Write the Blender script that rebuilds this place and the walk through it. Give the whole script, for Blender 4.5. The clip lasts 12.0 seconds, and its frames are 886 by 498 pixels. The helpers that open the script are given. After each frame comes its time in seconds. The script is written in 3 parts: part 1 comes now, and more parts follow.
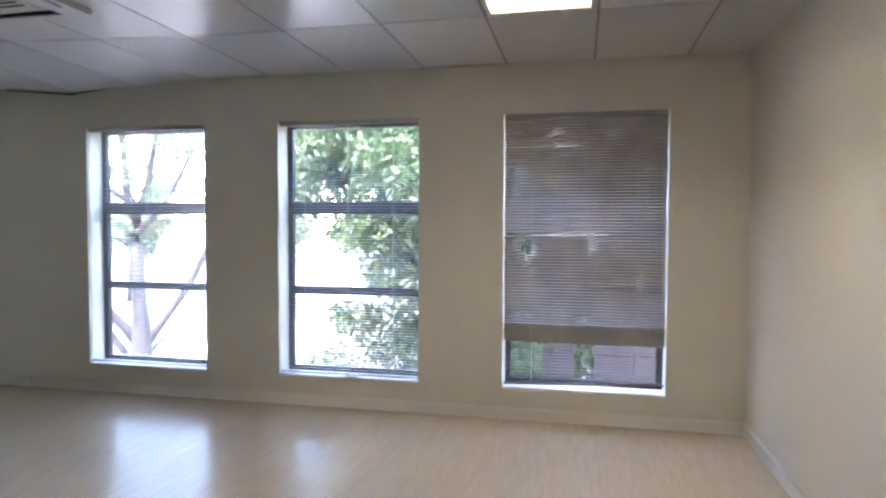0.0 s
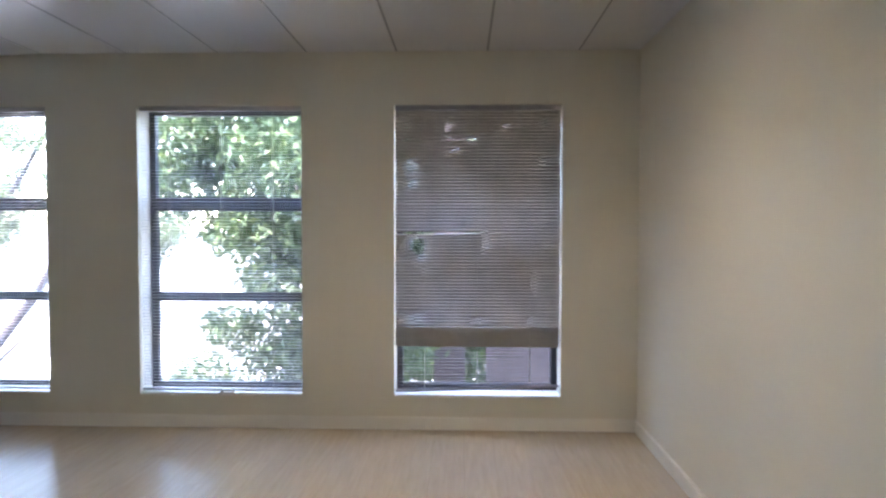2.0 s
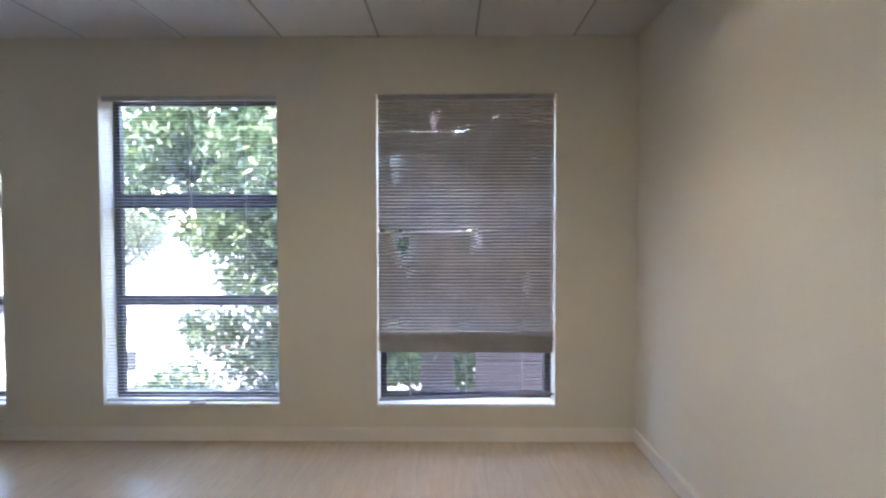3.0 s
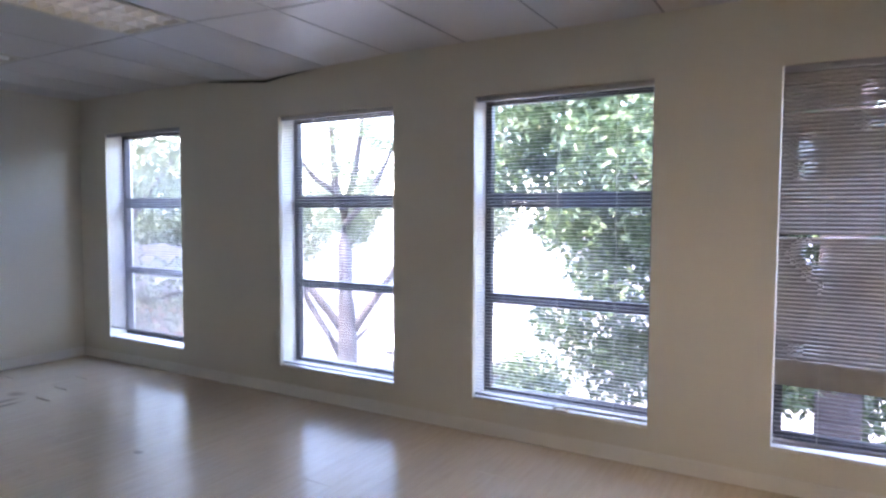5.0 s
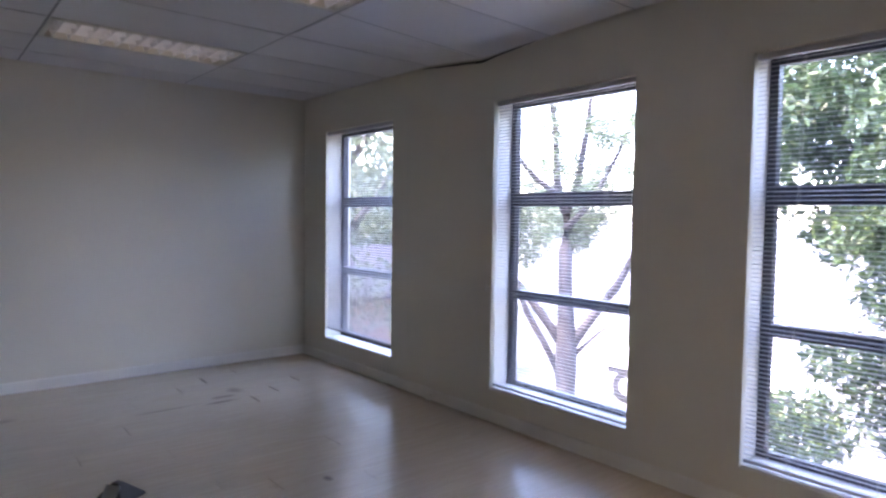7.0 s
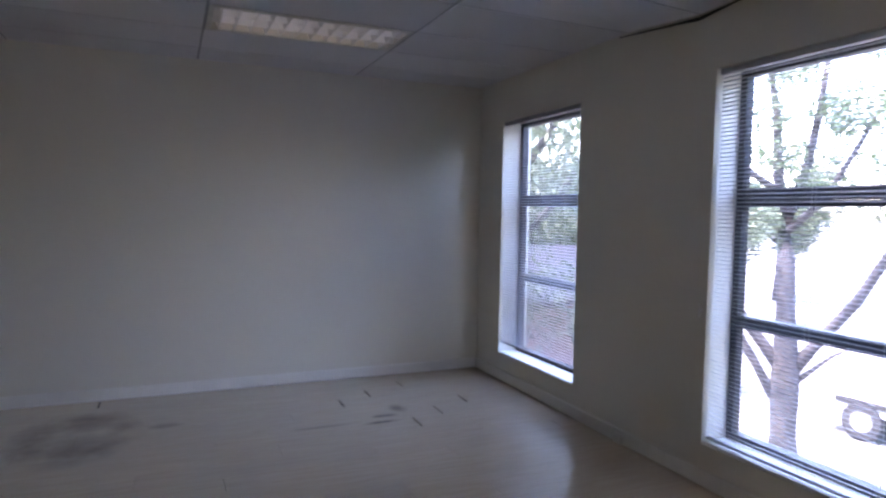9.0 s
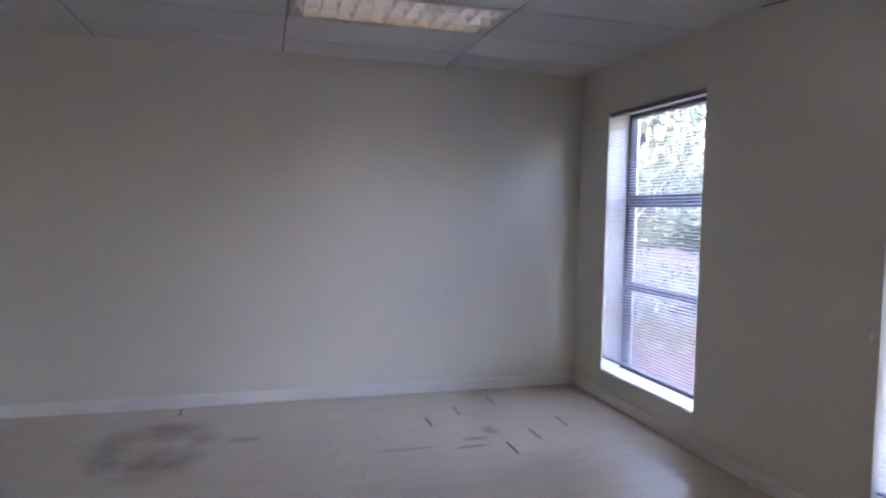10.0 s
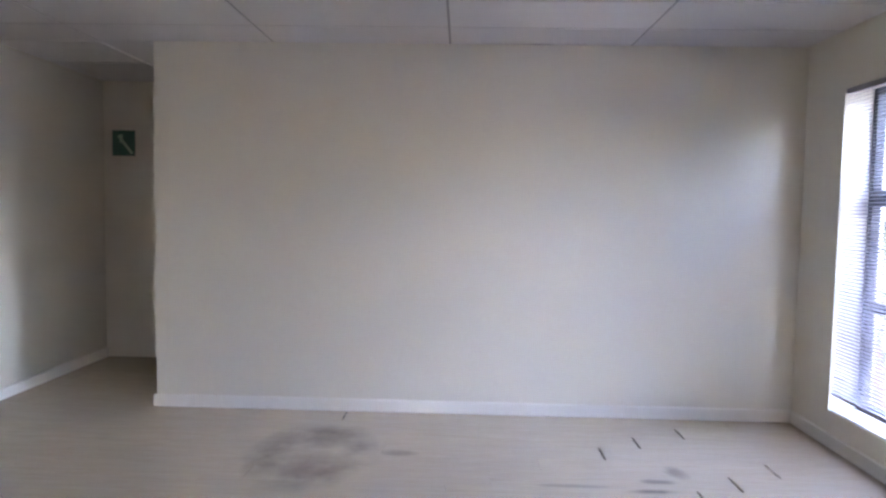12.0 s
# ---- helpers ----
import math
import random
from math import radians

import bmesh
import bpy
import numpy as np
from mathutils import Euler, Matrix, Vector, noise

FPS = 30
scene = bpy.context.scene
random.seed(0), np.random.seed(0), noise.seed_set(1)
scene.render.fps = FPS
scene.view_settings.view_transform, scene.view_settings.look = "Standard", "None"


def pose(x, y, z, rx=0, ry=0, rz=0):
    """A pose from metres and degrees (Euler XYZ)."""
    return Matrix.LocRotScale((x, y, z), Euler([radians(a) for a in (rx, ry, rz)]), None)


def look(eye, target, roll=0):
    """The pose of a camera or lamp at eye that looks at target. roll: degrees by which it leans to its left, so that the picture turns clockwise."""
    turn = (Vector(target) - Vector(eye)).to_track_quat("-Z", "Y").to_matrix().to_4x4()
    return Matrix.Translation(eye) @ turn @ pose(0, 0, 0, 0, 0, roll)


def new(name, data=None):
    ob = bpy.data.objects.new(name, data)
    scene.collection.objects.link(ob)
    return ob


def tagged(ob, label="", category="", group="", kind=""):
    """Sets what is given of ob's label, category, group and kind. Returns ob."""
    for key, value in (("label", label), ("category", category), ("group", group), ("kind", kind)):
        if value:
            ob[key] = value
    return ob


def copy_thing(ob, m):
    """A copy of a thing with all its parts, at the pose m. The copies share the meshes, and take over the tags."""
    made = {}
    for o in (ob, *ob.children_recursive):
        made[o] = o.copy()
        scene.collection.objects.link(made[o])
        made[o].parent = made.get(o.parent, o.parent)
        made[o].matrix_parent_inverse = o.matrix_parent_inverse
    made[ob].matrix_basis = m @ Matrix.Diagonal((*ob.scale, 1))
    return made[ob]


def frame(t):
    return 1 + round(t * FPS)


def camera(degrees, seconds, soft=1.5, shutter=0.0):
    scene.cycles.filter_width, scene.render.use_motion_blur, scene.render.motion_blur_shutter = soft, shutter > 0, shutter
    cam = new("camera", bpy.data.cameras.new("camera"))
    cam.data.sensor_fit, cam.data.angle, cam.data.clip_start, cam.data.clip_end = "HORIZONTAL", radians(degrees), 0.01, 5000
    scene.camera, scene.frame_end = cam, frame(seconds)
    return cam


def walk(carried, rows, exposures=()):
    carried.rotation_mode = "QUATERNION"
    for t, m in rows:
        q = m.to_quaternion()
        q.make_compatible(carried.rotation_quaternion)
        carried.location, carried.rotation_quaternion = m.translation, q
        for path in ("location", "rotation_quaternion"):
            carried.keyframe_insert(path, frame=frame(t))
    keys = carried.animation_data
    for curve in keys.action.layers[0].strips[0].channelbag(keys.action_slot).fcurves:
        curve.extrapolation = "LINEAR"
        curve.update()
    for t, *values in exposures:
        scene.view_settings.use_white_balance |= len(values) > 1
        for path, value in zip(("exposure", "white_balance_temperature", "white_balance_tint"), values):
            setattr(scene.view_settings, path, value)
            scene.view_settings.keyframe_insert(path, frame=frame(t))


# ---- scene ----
cam = camera(70.1, 12.0, soft=2.7)
PATH = [
    (0, (-0.08, 0.464, 1.39), (-0.505, 2.416, 1.313), 0.2),
    (0.5, (-0.143, 0.451, 1.314), (-0.476, 2.423, 1.271), 0.2),
    (1, (-0.159, 0.485, 1.326), (-0.382, 2.472, 1.275), 0.2),
    (1.5, (-0.133, 0.567, 1.357), (-0.266, 2.561, 1.288), 0.1),
    (2, (-0.16, 0.738, 1.354), (-0.222, 2.736, 1.288), 0.1),
    (2.5, (-0.107, 0.884, 1.329), (-0.135, 2.883, 1.267), 0.1),
    (2.7, (-0.12, 0.939, 1.33), (-0.128, 2.938, 1.266), -0.1),
    (4.3, (-0.315, 1.215, 1.444), (-0.908, 3.122, 1.33), -0.0),
    (4.5, (-0.332, 1.251, 1.43), (-1.084, 3.101, 1.32), 0.1),
    (5, (-0.467, 1.326, 1.43), (-1.474, 3.05, 1.317), 0.2),
    (5.5, (-0.637, 1.449, 1.449), (-1.798, 3.074, 1.34), 0.5),
    (6, (-0.787, 1.601, 1.424), (-2.091, 3.114, 1.319), 0.6),
    (6.5, (-0.892, 1.768, 1.398), (-2.322, 3.163, 1.296), 0.7),
    (8.5, (-1.427, 2.352, 1.394), (-3.193, 3.281, 1.277), 1.0),
    (9, (-1.606, 2.377, 1.42), (-3.439, 3.168, 1.3), 1.0),
    (9.5, (-1.813, 2.395, 1.432), (-3.689, 3.076, 1.304), 1.1),
    (10, (-2.037, 2.448, 1.418), (-3.957, 2.993, 1.297), 1.1),
    (10.5, (-2.246, 2.5, 1.391), (-4.205, 2.886, 1.278), 1.1),
    (11, (-2.383, 2.51, 1.39), (-4.36, 2.79, 1.276), 1.1),
    (11.5, (-2.448, 2.605, 1.397), (-4.442, 2.713, 1.281), 1.1),
    (12, (-2.432, 2.666, 1.402), (-4.428, 2.61, 1.281), 1.0),
]
walk(cam, [(t, look(eye, target, roll)) for t, eye, target, roll in PATH],
     exposures=[(0.0, 5.7, 6750, 25), (1.0, 5.45, 6850, 24), (2.5, 5.55, 6800, 24), (4.5, 5.55, 6700, 30), (6.5, 5.15, 6700, 37), (8.5, 5.1, 6650, 36), (9.0, 4.9, 6500, 36), (10.0, 5.5, 6700, 38), (10.5, 5.7, 6800, 39), (12.0, 6.35, 6950, 37)])


# ---- world and light ----
world = bpy.data.worlds.new("sky")
scene.world = world
world.use_nodes = True
wn = world.node_tree
sky = wn.nodes.new("ShaderNodeTexSky")
sky.sky_type, sky.sun_disc = "NISHITA", False
sky.sun_elevation, sky.sun_rotation = radians(62), radians(205)
sky.air_density, sky.dust_density = 1.0, 1.5
wn.links.new(sky.outputs[0], wn.nodes["Background"].inputs[0])
wn.nodes["Background"].inputs[1].default_value = 0.15

sun_data = bpy.data.lights.new("sun", "SUN")
sun_data.energy, sun_data.angle, sun_data.color = 1.0, radians(0.53), (1.0, 0.96, 0.9)
sun = new("sun", sun_data)
sun.matrix_world = look((-6, -14, 36), (0, 4, 0))
TUBE_GLOW = 1.3

# ---- plan, in metres ----
WIN_Y = 4.95          # room face of the window wall
WALL_T = 0.27
END_X = -6.75         # room face of the end wall
RIGHT_X = 1.005       # room face of the side wall
BACK_Y = -0.60        # room face of the back wall
CEIL = 2.52
SILL, HEAD = 0.215, 2.172
GROUND = -3.2
OPENINGS = [(-6.33, -5.24), (-4.07, -2.985), (-2.357, -1.24), (-0.618, 0.497)]


# ---- materials ----
def nodes_of(name):
    m = bpy.data.materials.new(name)
    m.use_nodes = True
    nt = m.node_tree
    return m, nt, nt.nodes["Principled BSDF"]


def put(nt, kind, **sockets):
    n = nt.nodes.new(kind)
    for key, value in sockets.items():
        n.inputs[key.replace("_", " ")].default_value = value
    return n


def mixed(nt, fac, a, b, blend="MIX"):
    n = nt.nodes.new("ShaderNodeMix")
    n.data_type, n.blend_type = "RGBA", blend
    for sock, v in ((n.inputs[0], fac), (n.inputs[6], a), (n.inputs[7], b)):
        if isinstance(v, bpy.types.NodeSocket):
            nt.links.new(v, sock)
        elif isinstance(v, (int, float)):
            sock.default_value = v
        else:
            sock.default_value = (*v, 1)
    return n.outputs[2]


def ramp(nt, value, lo, hi):
    n = nt.nodes.new("ShaderNodeMapRange")
    n.inputs[1].default_value, n.inputs[2].default_value = lo, hi
    nt.links.new(value, n.inputs[0])
    return n.outputs[0]


def calc(nt, op, a, b=0.0):
    n = nt.nodes.new("ShaderNodeMath")
    n.operation = op
    for sock, v in ((n.inputs[0], a), (n.inputs[1], b)):
        if isinstance(v, bpy.types.NodeSocket):
            nt.links.new(v, sock)
        else:
            sock.default_value = v
    return n.outputs[0]


def place(nt, scale=(1, 1, 1), shift=(0, 0, 0)):
    g = nt.nodes.new("ShaderNodeNewGeometry")
    mp = put(nt, "ShaderNodeMapping", Scale=scale, Location=shift)
    nt.links.new(g.outputs["Position"], mp.inputs[0])
    return mp.outputs[0]


def noisy(nt, vec, scale, detail=4.0, rough=0.55):
    n = put(nt, "ShaderNodeTexNoise", Scale=scale, Detail=detail, Roughness=rough)
    nt.links.new(vec, n.inputs["Vector"])
    return n.outputs["Fac"]


def bump(nt, bsdf, height, strength, distance=0.002):
    b = put(nt, "ShaderNodeBump", Strength=strength, Distance=distance)
    nt.links.new(height, b.inputs["Height"])
    nt.links.new(b.outputs[0], bsdf.inputs["Normal"])


def surface(name, colour, rough=0.5, metal=0.0, vary=0.12, coarse=1.5, fine=60.0, relief=0.15, spec=0.5):
    """A painted or plain surface with blotches, grain and fine relief at real size."""
    m, nt, b = nodes_of(name)
    p = place(nt)
    big, small = noisy(nt, p, coarse), noisy(nt, p, fine, 3)
    dark = tuple(c * (1 - vary) for c in colour)
    light = tuple(min(1, c * (1 + vary * 0.6)) for c in colour)
    col = mixed(nt, ramp(nt, big, 0.3, 0.7), dark, light)
    col = mixed(nt, calc(nt, "MULTIPLY", small, vary), col, tuple(c * 0.6 for c in colour))
    nt.links.new(col, b.inputs["Base Color"])
    nt.links.new(calc(nt, "ADD", calc(nt, "MULTIPLY", small, 0.15), rough - 0.07), b.inputs["Roughness"])
    b.inputs["Metallic"].default_value = metal
    b.inputs["Specular IOR Level"].default_value = spec
    bump(nt, b, small, relief)
    return m


def wall_paint(name, colour):
    """Rolled eggshell paint: orange-peel relief, faint rubbed patches and scuffs low down."""
    m, nt, b = nodes_of(name)
    p = place(nt)
    cloud = noisy(nt, p, 0.7, 5)
    rub = noisy(nt, place(nt, (0.8, 0.8, 3.0)), 3.0, 6, 0.65)
    col = mixed(nt, ramp(nt, cloud, 0.3, 0.7), tuple(c * 0.965 for c in colour), colour)
    col = mixed(nt, calc(nt, "MULTIPLY", ramp(nt, rub, 0.58, 0.78), 0.12), col, tuple(c * 0.8 for c in colour))
    nt.links.new(col, b.inputs["Base Color"])
    nt.links.new(ramp(nt, rub, -0.6, 1.6), b.inputs["Roughness"])
    bump(nt, b, noisy(nt, p, 140, 2), 0.12, 0.001)
    return m


def laminate():
    """Pale oak laminate: grain along the plank, tone by plank, a worn ring and dark drag marks."""
    m, nt, b = nodes_of("pale_laminate")
    info = nt.nodes.new("ShaderNodeObjectInfo")
    vec = place(nt, (1.0, 0.09, 1.0))
    off = nt.nodes.new("ShaderNodeVectorMath")
    off.operation = "ADD"
    nt.links.new(vec, off.inputs[0])
    nt.links.new(calc(nt, "MULTIPLY", info.outputs["Random"], 37.0), off.inputs[1])
    grain = noisy(nt, off.outputs[0], 38, 6, 0.62)
    flame = noisy(nt, off.outputs[0], 9, 3)
    col = mixed(nt, ramp(nt, grain, 0.3, 0.72), (0.55, 0.455, 0.325), (0.65, 0.56, 0.42))
    col = mixed(nt, calc(nt, "MULTIPLY", ramp(nt, flame, 0.35, 0.85), 0.25), col, (0.52, 0.445, 0.36))
    col = mixed(nt, calc(nt, "MULTIPLY", info.outputs["Random"], 0.28), col, (0.53, 0.455, 0.37))
    # rubbed-in dirt
    dirt = noisy(nt, place(nt), 1.1, 1.5, 0.4)
    col = mixed(nt, calc(nt, "MULTIPLY", ramp(nt, dirt, 0.3, 0.9), 0.16), col, (0.36, 0.31, 0.26))

    def oval(cx, cy, rx, ry, wobble=0.5):
        v = place(nt, (1 / rx, 1 / ry, 0), (-cx / rx, -cy / ry, 0))
        ln = nt.nodes.new("ShaderNodeVectorMath")
        ln.operation = "LENGTH"
        nt.links.new(v, ln.inputs[0])
        n = noisy(nt, place(nt), 5, 5)
        return calc(nt, "ADD", ln.outputs["Value"], calc(nt, "MULTIPLY", calc(nt, "SUBTRACT", n, 0.5), wobble))

    r = oval(-5.97, 1.84, 0.46, 0.34)
    ring = calc(nt, "MULTIPLY", ramp(nt, r, 1.15, 0.75), ramp(nt, r, -0.5, 0.75))
    ring = calc(nt, "MULTIPLY", ring, ramp(nt, noisy(nt, place(nt), 3.1, 4), 0.3, 0.62))
    col = mixed(nt, calc(nt, "MULTIPLY", ring, 0.62), col, (0.12, 0.10, 0.105))
    for cx, cy, rx, ry, k in ((-5.58, 3.68, 0.03, 0.14, 0.75), (-5.70, 3.72, 0.035, 0.11, 0.6), (-5.83, 3.86, 0.09, 0.07, 0.5),
                              (-5.62, 3.30, 0.025, 0.28, 0.35), (-6.0, 2.35, 0.05, 0.12, 0.35), (-3.9, 3.6, 0.05, 0.03, 0.6)):
        spot = calc(nt, "MULTIPLY", ramp(nt, oval(cx, cy, rx, ry, 1.6), 1.0, 0.35), k)
        col = mixed(nt, spot, col, (0.11, 0.095, 0.10))
    nt.links.new(col, b.inputs["Base Color"])
    wear = noisy(nt, place(nt), 1.6, 1.5)
    nt.links.new(calc(nt, "ADD", calc(nt, "MULTIPLY", wear, 0.08), 0.195), b.inputs["Roughness"])
    b.inputs["Specular IOR Level"].default_value = 0.36
    bump(nt, b, grain, 0.1, 0.001)
    return m


def ceiling_board():
    m, nt, b = nodes_of("mineral_ceiling_board")
    p = place(nt)
    isle = nt.nodes.new("ShaderNodeNewGeometry").outputs["Random Per Island"]
    col = mixed(nt, isle, (0.60, 0.59, 0.585), (0.69, 0.68, 0.67))
    blot = noisy(nt, p, 1.6, 5)
    col = mixed(nt, calc(nt, "MULTIPLY", ramp(nt, blot, 0.55, 0.8), 0.25), col, (0.55, 0.52, 0.47))
    nt.links.new(col, b.inputs["Base Color"])
    b.inputs["Roughness"].default_value = 0.3
    bump(nt, b, noisy(nt, p, 220, 2), 0.2, 0.001)
    return m


def leafage(name, a, b_col, c):
    m, nt, b = nodes_of(name)
    isle = nt.nodes.new("ShaderNodeNewGeometry").outputs["Random Per Island"]
    col = mixed(nt, ramp(nt, isle, 0.0, 0.6), a, b_col)
    col = mixed(nt, ramp(nt, isle, 0.75, 1.0), col, c)
    nt.links.new(col, b.inputs["Base Color"])
    b.inputs["Roughness"].default_value = 0.45
    tr = nt.nodes.new("ShaderNodeBsdfTranslucent")
    nt.links.new(col, tr.inputs[0])
    mx = nt.nodes.new("ShaderNodeMixShader")
    mx.inputs[0].default_value = 0.35
    nt.links.new(b.outputs[0], mx.inputs[1])
    nt.links.new(tr.outputs[0], mx.inputs[2])
    nt.links.new(mx.outputs[0], nt.nodes["Material Output"].inputs[0])
    return m


def glazing():
    m, nt, b = nodes_of("window_glass")
    clear = nt.nodes.new("ShaderNodeBsdfTransparent")
    clear.inputs[0].default_value = (0.93, 0.96, 0.96, 1)
    gloss = nt.nodes.new("ShaderNodeBsdfGlossy")
    gloss.inputs["Roughness"].default_value = 0.02
    mx = nt.nodes.new("ShaderNodeMixShader")
    mx.inputs[0].default_value = 0.04
    nt.links.new(clear.outputs[0], mx.inputs[1])
    nt.links.new(gloss.outputs[0], mx.inputs[2])
    nt.links.new(mx.outputs[0], nt.nodes["Material Output"].inputs[0])
    return m


def glowing(name, colour, strength):
    m, nt, b = nodes_of(name)
    b.inputs["Base Color"].default_value = (0.9, 0.9, 0.88, 1)
    b.inputs["Emission Color"].default_value = (*colour, 1)
    b.inputs["Emission Strength"].default_value = strength
    return m


CREAM = wall_paint("cream_wall_paint", (0.735, 0.705, 0.605))
WHITE = wall_paint("white_gloss_paint", (0.78, 0.77, 0.73))
SKIRT = surface("skirting_paint", (0.84, 0.82, 0.755), 0.38, vary=0.1, fine=90, relief=0.08)
LAM = laminate()
BOARD = ceiling_board()
TBAR = surface("ceiling_grid_shade_grey", (0.30, 0.295, 0.29), 0.5, vary=0.1)
GAPDARK = surface("underlay_and_gap_shade_dark", (0.035, 0.03, 0.028), 0.9)
PLASTER = surface("raw_plaster", (0.5, 0.48, 0.45), 0.9)
BRONZE = surface("dark_bronze_aluminium", (0.035, 0.037, 0.045), 0.4, 0.3, vary=0.2, coarse=8, relief=0.05)
GLASS = glazing()
SLAT = surface("blind_slat_aluminium", (0.50, 0.495, 0.49), 0.42, 0.0, vary=0.14, coarse=6, fine=30, relief=0.03)
SLAT_OLD = surface("tired_blind_slat", (0.50, 0.475, 0.43), 0.45, 0.0, vary=0.18, coarse=5, fine=30, relief=0.03)
SLAT_MAUVE = surface("grey_mauve_blind_slat", (0.36, 0.35, 0.37), 0.45, 0.0, vary=0.14, coarse=6, fine=30, relief=0.03)
CORD = surface("blind_cord", (0.6, 0.58, 0.52), 0.9)
LOUVRE = surface("bright_louvre_aluminium", (0.9, 0.9, 0.88), 0.3, 0.2, vary=0.06, coarse=10, relief=0.02)
TRAY = surface("yellowed_white_enamel", (0.62, 0.605, 0.53), 0.35, vary=0.08, coarse=6)
TUBE_ON = glowing("lit_tube", (1.0, 0.93, 0.78), TUBE_GLOW)
# unlit tubes: small glow added to stand in for window light on the louvres
TUBE_ADDED_GLOW = glowing("unlit_tube_added_glow", (1.0, 0.96, 0.86), TUBE_GLOW * 0.024)
ACWHITE = surface("cassette_plastic", (0.72, 0.71, 0.67), 0.4, vary=0.06, coarse=5, relief=0.03)
BLACK = surface("dark_slot", (0.02, 0.02, 0.02), 0.7)
GREEN = surface("sign_green", (0.015, 0.12, 0.085), 0.4, vary=0.1, coarse=12)
SIGNPALE = surface("sign_pale_green", (0.35, 0.55, 0.42), 0.4)
STEEL_DARK = surface("dark_grey_steel", (0.055, 0.05, 0.047), 0.5, 0.2, vary=0.2, coarse=15)
STEEL_LIT = surface("lit_facet_grey_steel", (0.30, 0.31, 0.31), 0.45, 0.2, vary=0.2, coarse=15)
BARK = surface("grey_bark", (0.055, 0.048, 0.05), 0.9, vary=0.4, coarse=5, fine=25, relief=0.9)
LEAF_A = leafage("broad_green_leaves", (0.036, 0.066, 0.032), (0.056, 0.095, 0.04), (0.10, 0.14, 0.05))
LEAF_B = leafage("grey_green_leaves", (0.07, 0.10, 0.055), (0.12, 0.16, 0.08), (0.2, 0.24, 0.12))
LEAF_FAR = leafage("far_leaves", (0.08, 0.105, 0.07), (0.12, 0.15, 0.09), (0.17, 0.2, 0.11))
SAND = surface("pale_concrete_ground", (0.14, 0.135, 0.127), 0.9, vary=0.25, coarse=0.4, fine=12, relief=0.4)
PINK = surface("terracotta_plaster", (0.27, 0.125, 0.075), 0.85, vary=0.18, coarse=1.0, fine=20)
ROOF = surface("slate_roof", (0.035, 0.033, 0.04), 0.95, vary=0.3, coarse=2, fine=15, spec=0.1)
MAUVE = surface("mauve_facing_block", (0.055, 0.042, 0.046), 0.85, vary=0.25, coarse=4, fine=40, relief=0.5)
MORTAR = surface("grey_mortar", (0.05, 0.044, 0.046), 0.95, vary=0.2, coarse=10)
CARWHITE = surface("white_car_paint", (0.7, 0.7, 0.7), 0.25, vary=0.04, coarse=3, relief=0.0)
RUBBER = surface("tyre_rubber", (0.025, 0.025, 0.028), 0.8)
RIM = surface("alloy_rim", (0.5, 0.5, 0.52), 0.3, 0.8)
CARGLASS = surface("tinted_car_glass", (0.03, 0.035, 0.04), 0.08)
FENCE = surface("white_palisade_steel", (0.7, 0.7, 0.68), 0.5, vary=0.1, coarse=5)
WIRE = surface("black_cable", (0.03, 0.03, 0.03), 0.7)


# ---- mesh helpers ----
def box(bm, x0, x1, y0, y1, z0, z1, m=None, bevel=0.0, mat=0):
    r = bmesh.ops.create_cube(bm, size=1.0)["verts"]
    bmesh.ops.transform(bm, verts=r, matrix=Matrix.Translation(((x0 + x1) / 2, (y0 + y1) / 2, (z0 + z1) / 2)) @ Matrix.Diagonal((x1 - x0, y1 - y0, z1 - z0, 1)))
    faces = {f for v in r for f in v.link_faces}
    if bevel:
        edges = list({e for v in r for e in v.link_edges})
        out = bmesh.ops.bevel(bm, geom=edges, offset=bevel, segments=2, affect="EDGES")
        faces = set(out["faces"]) | {f for f in faces if f.is_valid}
        r = list({v for f in faces for v in f.verts})
    for f in faces:
        f.material_index = mat
    if m is not None:
        bmesh.ops.transform(bm, verts=r, matrix=m)
    return r


def tube(bm, pts, radii, seg=8, caps=True):
    rings = []
    pts = [Vector(p) for p in pts]
    for i, p in enumerate(pts):
        d = (pts[min(i + 1, len(pts) - 1)] - pts[max(i - 1, 0)]).normalized()
        q = d.to_track_quat("Z", "Y")
        rings.append([bm.verts.new(p + q @ Vector((radii[i] * math.cos(a), radii[i] * math.sin(a), 0))) for a in (2 * math.pi * k / seg for k in range(seg))])
    for a, b in zip(rings, rings[1:]):
        for k in range(seg):
            f = bm.faces.new((a[k], a[(k + 1) % seg], b[(k + 1) % seg], b[k]))
            f.smooth = True
    if caps:
        bm.faces.new(list(reversed(rings[0])))
        bm.faces.new(rings[-1])


def mesh_of(name, bm, *mats):
    bmesh.ops.recalc_face_normals(bm, faces=bm.faces)
    me = bpy.data.meshes.new(name)
    bm.to_mesh(me)
    bm.free()
    for m in mats:
        me.materials.append(m)
    return me


def part(name, bm, material, parent, label=""):
    ob = new(name, mesh_of(name, bm, material) if isinstance(bm, bmesh.types.BMesh) else bm)
    ob.parent = parent
    return tagged(ob, label)


def solid(name, bm, *mats, label="", category="", kind="structure"):
    return tagged(new(name, mesh_of(name, bm, *mats)), label, category, "", kind)


def blank(name, m, label, category, group="", kind=""):
    ob = new(name)
    ob.matrix_basis = m
    ob.empty_display_size = 0.1
    return tagged(ob, label, category, group, kind)


